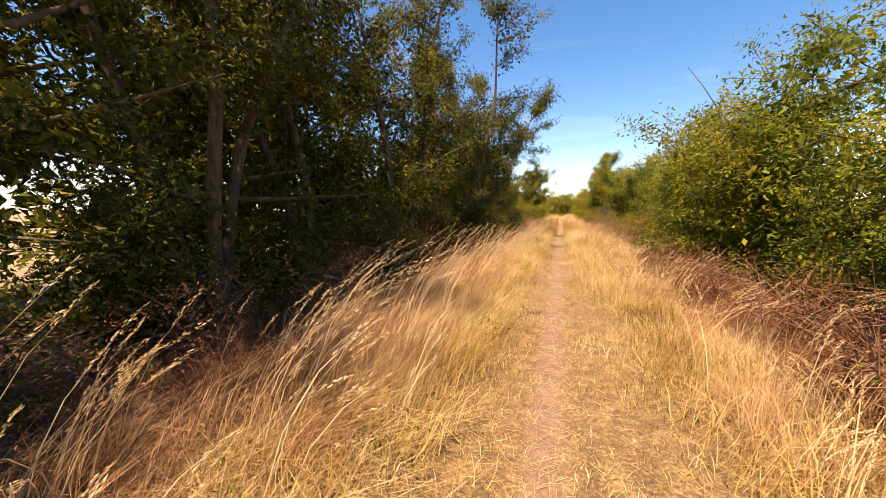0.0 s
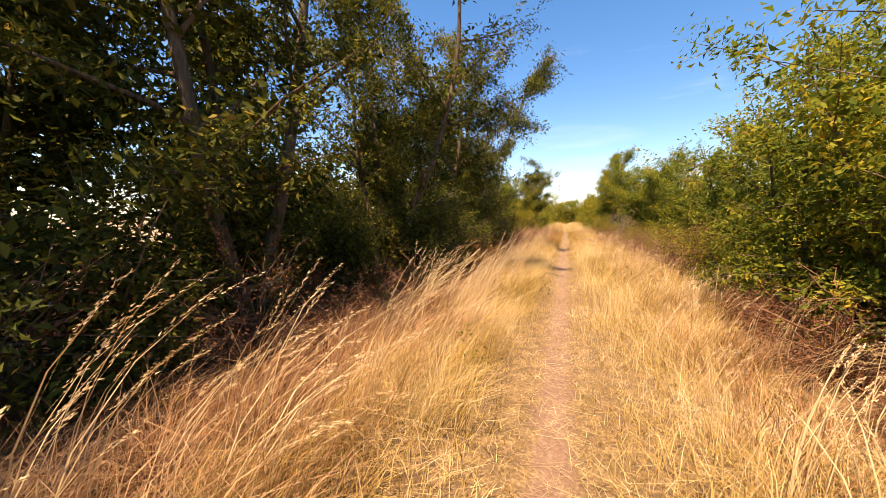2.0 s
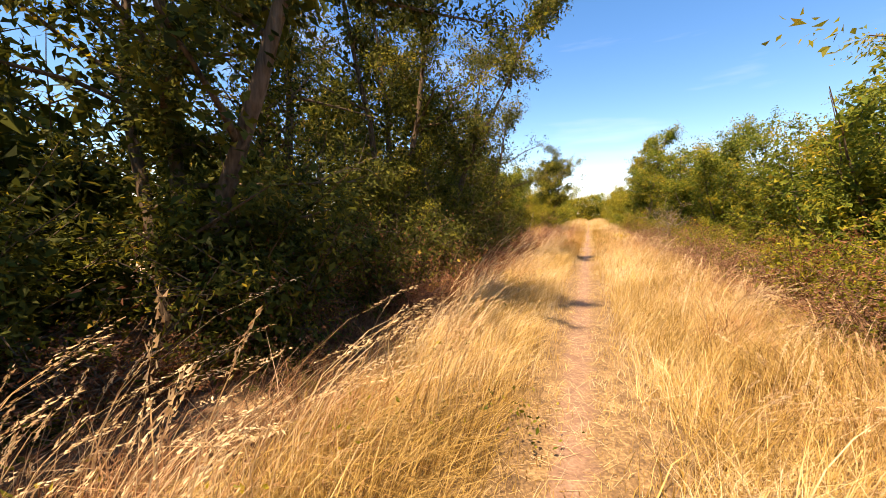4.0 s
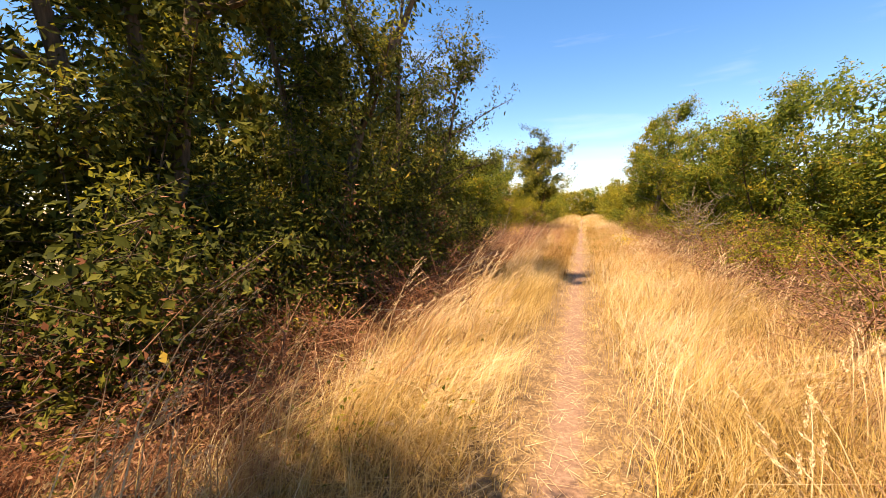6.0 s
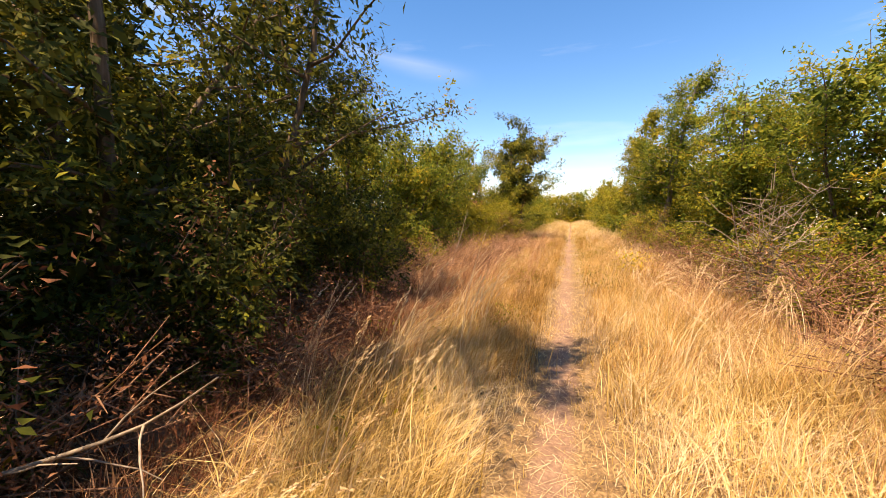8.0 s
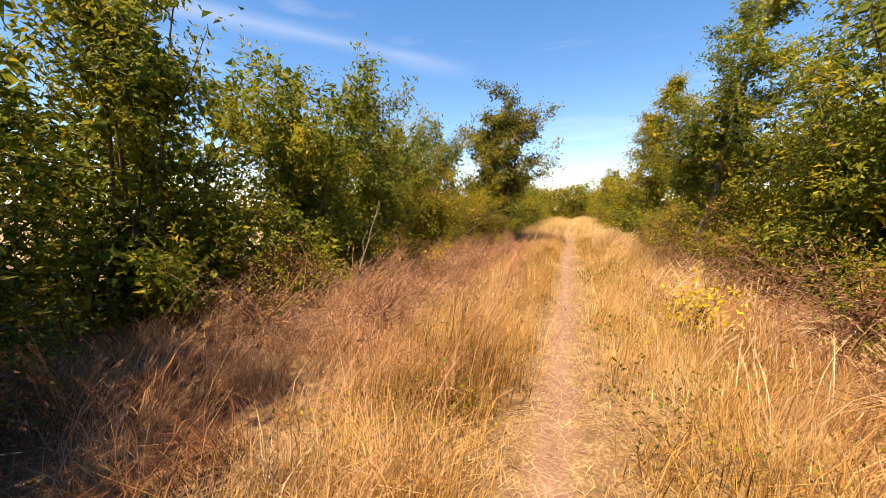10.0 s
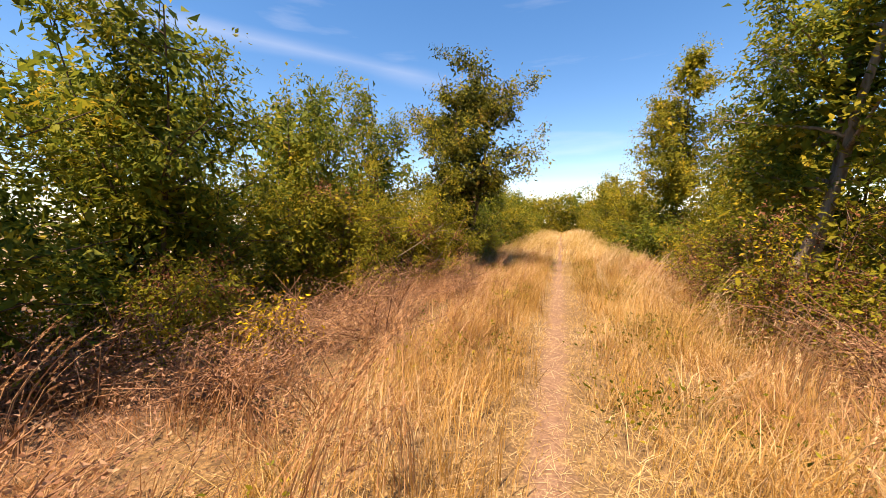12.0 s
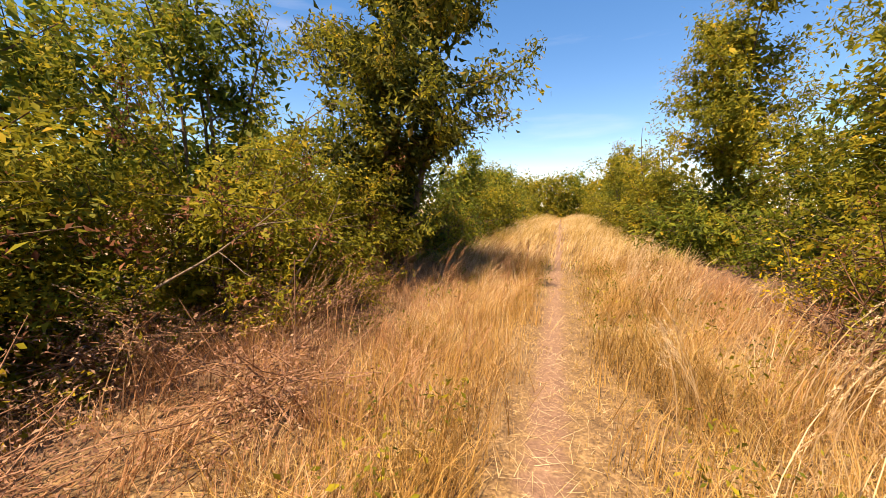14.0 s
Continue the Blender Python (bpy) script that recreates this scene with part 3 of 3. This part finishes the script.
for i, (x, y) in enumerate([(2.05, 2.6), (2.35, 3.4), (2.1, 4.6), (2.4, 6.1), (2.2, 7.5), (2.3, 9.6), (2.4, 37.2), (2.2, 38.4), (2.5, 39.3), (1.75, 1.9), (-1.5, 19.4), (-2.3, 9.5), (-2.5, 17.4)]):
    plant("dead_stalk", x, y, 1.0 + 0.15 * math.sin(3 * i), 0.9, 260, 0.035, RUST, 600 + i, "bare branching brown stalk of a withered plant", "plant", stems=3, clear=0.3, thick=0.012, limbs=5, twigs=4,
          bark=BRIAR_STEM, up=0.9, low=0.8, group="withered stalks")

plant("dead_shrub", 2.95, 27.2, 2.3, 1.7, 350, 0.03, RUST, 640, "bare grey dead shrub with a tangle of fine twigs", "bush", stems=7, clear=0.2, thick=0.018, limbs=11, twigs=9, bark=PALE_BARK, up=0.6)


def dead_branch(x, y, z, dx, dy, dz, seed):
    """A bare broken branch with a few side twigs, propped among the bushes."""
    r = np.random.default_rng(seed)
    root = tagged(new("dead_branch"), "bare pale dead branch propped among the bushes", "branch", "dead branches")
    root.location = (x, y, z)
    length = math.sqrt(dx * dx + dy * dy + dz * dz)
    line = curve_line((0, 0, 0), (dx, dy, dz), length, (0, 0, 0.1), 7, r, 0.06)
    main = Tubes()
    main.add(line, 0.014, 0.004, 6)
    put(main.mesh("branch", PALE_BARK), "branch", root)
    for k in (2, 3, 4, 5):
        t = Tubes()
        t.add(curve_line(line[k], (dx, dy, dz) + r.normal(size=3) * 1.2, length * 0.3, (0, 0, -0.1), 4, r, 0.15), 0.006, 0.002, 5)
        put(t.mesh("side_twig", PALE_BARK), "side_twig", root)


for i, b in enumerate([(-3.1, 29.6, 0.2, 0.35, 0.3, 1.5), (-2.9, 20.2, 0.3, -0.6, 0.3, 2.6), (-3.4, 13.4, 1.7, 0.9, 0.9, 0.6), (-3.4, 37.2, 0.8, 0.9, 0.8, 0.7), (-2.6, 20.6, 0.3, 1.3, 0.6, 0.35), (-2.9, 38.2, 0.6, 0.8, 0.2, 1.0), (5.3, 28.9, 2.2, 0.7, 0.1, 1.0), (4.9, 31.0, 2.3, 0.6, -0.2, 1.3), (-2.9, 19.0, 0.25, 1.2, -0.3, 0.12)]):
    dead_branch(*b, 700 + i)

# ---- far trees ----
rng = np.random.default_rng(5)
for i in range(16):
    x, y = (-9 + 1.6 * (i % 12)) if i < 12 else (-20 + 12 * (i - 12)), 66 + 3 * (i % 4)
    plant("tree", x, y, rng.uniform(3.8, 5.4), 4.8, 3600, 0.24, OLIVE if i % 3 else GREEN, 300 + i, "distant rounded green tree closing the view", stems=5, clear=0.02, thick=0.06, limbs=10, twigs=6, low=1.0, inner=900, up=0.2, taper=0.4, group="distant trees")

# ---- grass ----
rng = np.random.default_rng(11)


def strew(n, x0, x1, y0=-1.5, y1=44.0):
    return rng.uniform(x0, x1, n), rng.uniform(y0, y1, n)


def clumps(x, y):
    """Tufts: taller and shorter places, about half a metre across."""
    a = np.sin(1.3 * y + 2.0 * x) * np.sin(0.7 * y - 1.5 * x + 1) + 0.6 * np.sin(4.1 * y + 1.3 * x) * np.sin(3.7 * x - 2.2 * y)
    return np.clip(0.75 + 0.5 * a, 0.2, 1.5)


def verge(x):
    """How high the grass stands at a distance from the trodden strip."""
    return 0.07 + 0.33 * np.clip((np.abs(x - STRIP) - 0.15) / 1.1, 0, 1)


def tufts(n, x0, x1, y0, y1, each, loose=0.11):
    """Blades gathered in tufts: their places, and for each the tuft's height share, lean and turn."""
    k = n // each
    cx, cy = strew(k, x0, x1, y0, y1)
    of = rng.integers(0, k, n)
    high, lean, turn = rng.uniform(0.6, 1.25, k), rng.uniform(0.0, 1.0, k), rng.normal(size=k)
    return cx[of] + rng.normal(size=n) * loose, cy[of] + rng.normal(size=n) * loose, high[of], lean[of], turn[of]


# trodden short grass on both sides of the bare strip, half of it lying flat
x, y = strew(140000, -1.6, 1.9)
off = np.abs(x - STRIP + 0.03 * np.sin(0.9 * y))
keep = off > 0.065 + 0.03 * np.sin(1.9 * y) + 0.04 * np.sin(7.7 * y + 1 + 2 * x) + np.abs(rng.normal(size=len(x))) * 0.05
x, y = x[keep], y[keep]
n = len(x)
flat = rng.random(n) < 0.45
for m, name, seg, word in ((flat, "trampled_grass", 1, "flattened dry straw beside the trodden strip"), (~flat, "short_grass", 2, "dry golden short grass beside the trodden path")):
    k = int(m.sum())
    blades(name, x[m], y[m], verge(x[m]) * clumps(x[m], y[m]) * rng.uniform(0.5, 1.4, k), rng.uniform(0.003, 0.008, k), rng.uniform(0.9, 1.7, k) if seg == 1 else rng.uniform(0.1, 1.0, k),
           rng.uniform(0, 2 * np.pi, k), STRAW, rng, seg, label=word)
# loose straws on the bare earth
x, y = rng.normal(STRIP, 0.17, 7000), rng.uniform(-1, 44, 7000)
blades("loose_straw", x, y, rng.uniform(0.04, 0.16, 7000), rng.uniform(0.003, 0.006, 7000), np.full(7000, 2.1), rng.uniform(0, 6.28, 7000), PALE, rng, 1, label="loose pale straws lying on bare earth", base=0.015)
# taller grass in tufts; lean and turn: least, most, and how far the tufts differ
for name, x0, x1, y0, y1, n, h0, h1, mat, lean0, lean1, swirl, word in (
        ("tall_grass", -1.7, -0.75, -1.5, 10, 14000, 0.3, 0.7, STRAW, 0.3, 1.3, 0.7, "tall golden wild grass leaning over the path's edge"),
        ("tall_grass", -1.75, -0.6, 9.5, 24, 22000, 0.3, 0.75, STRAW, 0.3, 1.3, 0.7, "tall golden wild grass leaning over the path's edge"),
        ("tall_grass", -1.6, -0.38, 23, 46, 18000, 0.3, 0.66, AMBER, 0.05, 0.9, 1.3, "tall golden wild grass leaning over the path's edge"),
        ("tall_grass", 0.9, 1.75, -1.5, 12, 9000, 0.2, 0.5, STRAW, 0.2, 1.3, 1.5, "knee-high golden grass at the path's edge"),
        ("tall_grass", 0.45, 2.4, 11, 25, 22000, 0.3, 0.72, STRAW, 0.1, 1.1, 1.2, "knee-high golden grass at the path's edge"),
        ("tall_grass", 0.4, 2.5, 23, 46, 21000, 0.3, 0.66, AMBER, 0.05, 1.0, 1.3, "knee-high amber grass at the path's edge"),
        ("withered_grass", -4.0, -1.85, -1.5, 27, 28000, 0.3, 0.75, RUST, 0.4, 1.6, 2.0, "reddish-brown withered grass in the shade of the trees"),
        ("fine_grass", -2.6, -1.2, -1.5, 11, 14000, 0.4, 0.9, PINK, 0.3, 1.2, 0.7, "fine pinkish-brown dry grass at the edge of the shade"),
        ("fine_grass", -2.2, -1.2, 11, 26, 3500, 0.4, 0.8, PINK, 0.3, 1.2, 0.7, "fine pinkish-brown dry grass at the edge of the shade"),
        ("fine_grass", -5.0, -0.8, 26, 46, 32000, 0.3, 0.62, PINK, 0.1, 1.2, 1.3, "fine pinkish-brown dry grass in the open verge"),
        ("withered_grass", 1.8, 3.4, -1.5, 13, 9000, 0.25, 0.6, RUST, 0.4, 1.6, 2.0, "reddish-brown withered grass under the hedge"),
        ("fine_grass", 1.2, 1.9, -1.5, 12, 4000, 0.3, 0.6, PINK, 0.1, 1.2, 1.3, "fine pinkish-brown dry grass along the hedge"),
        ("fine_grass", 1.3, 3.2, 11, 46, 19000, 0.35, 0.7, PINK, 0.1, 1.2, 1.3, "fine pinkish-brown dry grass along the hedge")):
    x, y, th, tl, tt = tufts(n, x0, x1, y0, y1, 40)
    k = n // 5   # a share lies bent every way
    blades("bent_grass", x[:k], y[:k], rng.uniform(h0, h1, k) * 0.9, rng.uniform(0.004, 0.01, k), rng.uniform(0.9, 1.7, k), rng.uniform(0, 6.28, k), mat, rng, 2, label="bent and broken dry grass stems among the standing grass")
    x, y, th, tl, tt, n = x[k:], y[k:], th[k:], tl[k:], tt[k:], n - k
    blades(name, x, y, rng.uniform(h0, h1, n) * th, rng.uniform(0.0025, 0.0075, n), lean0 + (lean1 - lean0) * np.clip(0.65 * tl + 0.35 * rng.random(n), 0, 1), 0.3 + swirl * tt + rng.normal(size=n) * 0.5, mat, rng, 2, label=word)
# green and yellow-green weeds low in the grass
WEED = blade_material("weed_leaf", [(0.15, (0.07, 0.09, 0.012)), (0.5, (0.19, 0.19, 0.02)), (0.9, (0.4, 0.33, 0.03))], 0.35, 0.5)
cx, cy = np.concatenate([rng.uniform(-2.2, -0.3, 90), rng.uniform(0.35, 2.2, 80)]), np.concatenate([rng.uniform(0, 44, 70), rng.uniform(27, 44, 100)])
pick = rng.integers(0, 170, 9000)
p = np.stack([cx[pick] + rng.normal(size=9000) * 0.13, cy[pick] + rng.normal(size=9000) * 0.13, rng.uniform(0.04, 0.34, 9000)], 1)
p[:, 2] += lay(p[:, 0], p[:, 1])
weeds = new("weeds", leaf_mesh("weeds", p, rng.normal(size=(9000, 3)) + [0, 0, 0.4], rng.uniform(0.025, 0.06, 9000), rng, WEED, 0.5, share=0.6))
tagged(weeds, "low yellow-green weeds scattered through the dry grass", "weeds", kind="stuff")
# seeding stalks
for x0, x1, y0, y1, n, h0, h1, mat in ((-2.4, -0.95, -1.5, 11, 700, 0.75, 1.4, PALE), (-1.8, -0.95, 11, 25, 450, 0.7, 1.3, PALE), (-3.4, -0.6, 26, 46, 1300, 0.6, 1.1, PINK), (0.9, 2.5, -1.5, 46, 2000, 0.55, 0.95, PALE)):
    x, y, th, tl, tt = tufts(n, x0, x1, y0, y1, 9, 0.08)
    blades("seeding_grass", x, y, rng.uniform(h0, h1, n) * th, rng.uniform(0.005, 0.009, n), 0.15 + 0.45 * tl + rng.uniform(0, 0.25, n), 0.35 + (0.4 if y1 < 30 else 1.2) * tt + rng.normal(size=n) * 0.2, mat, rng, 4, 30, 0.019,
           label="pale seeding grass stalks with drooping heads", clear=0.7)
# far grass
x, y = rng.uniform(-3, 3, 19000), rng.uniform(44, 74, 19000)
keep = np.abs(x - STRIP) > 0.12 * rng.random(len(x))
x, y = x[keep], y[keep]
blades("far_grass", x, y, (0.24 + 0.42 * np.clip(np.abs(x), 0, 1)) * rng.uniform(0.6, 1.2, len(x)), np.full(len(x), 0.014), rng.uniform(0.2, 0.9, len(x)), rng.normal(0.45, 0.55, len(x)), STRAW, rng, 2,
       label="golden grass along the far path")
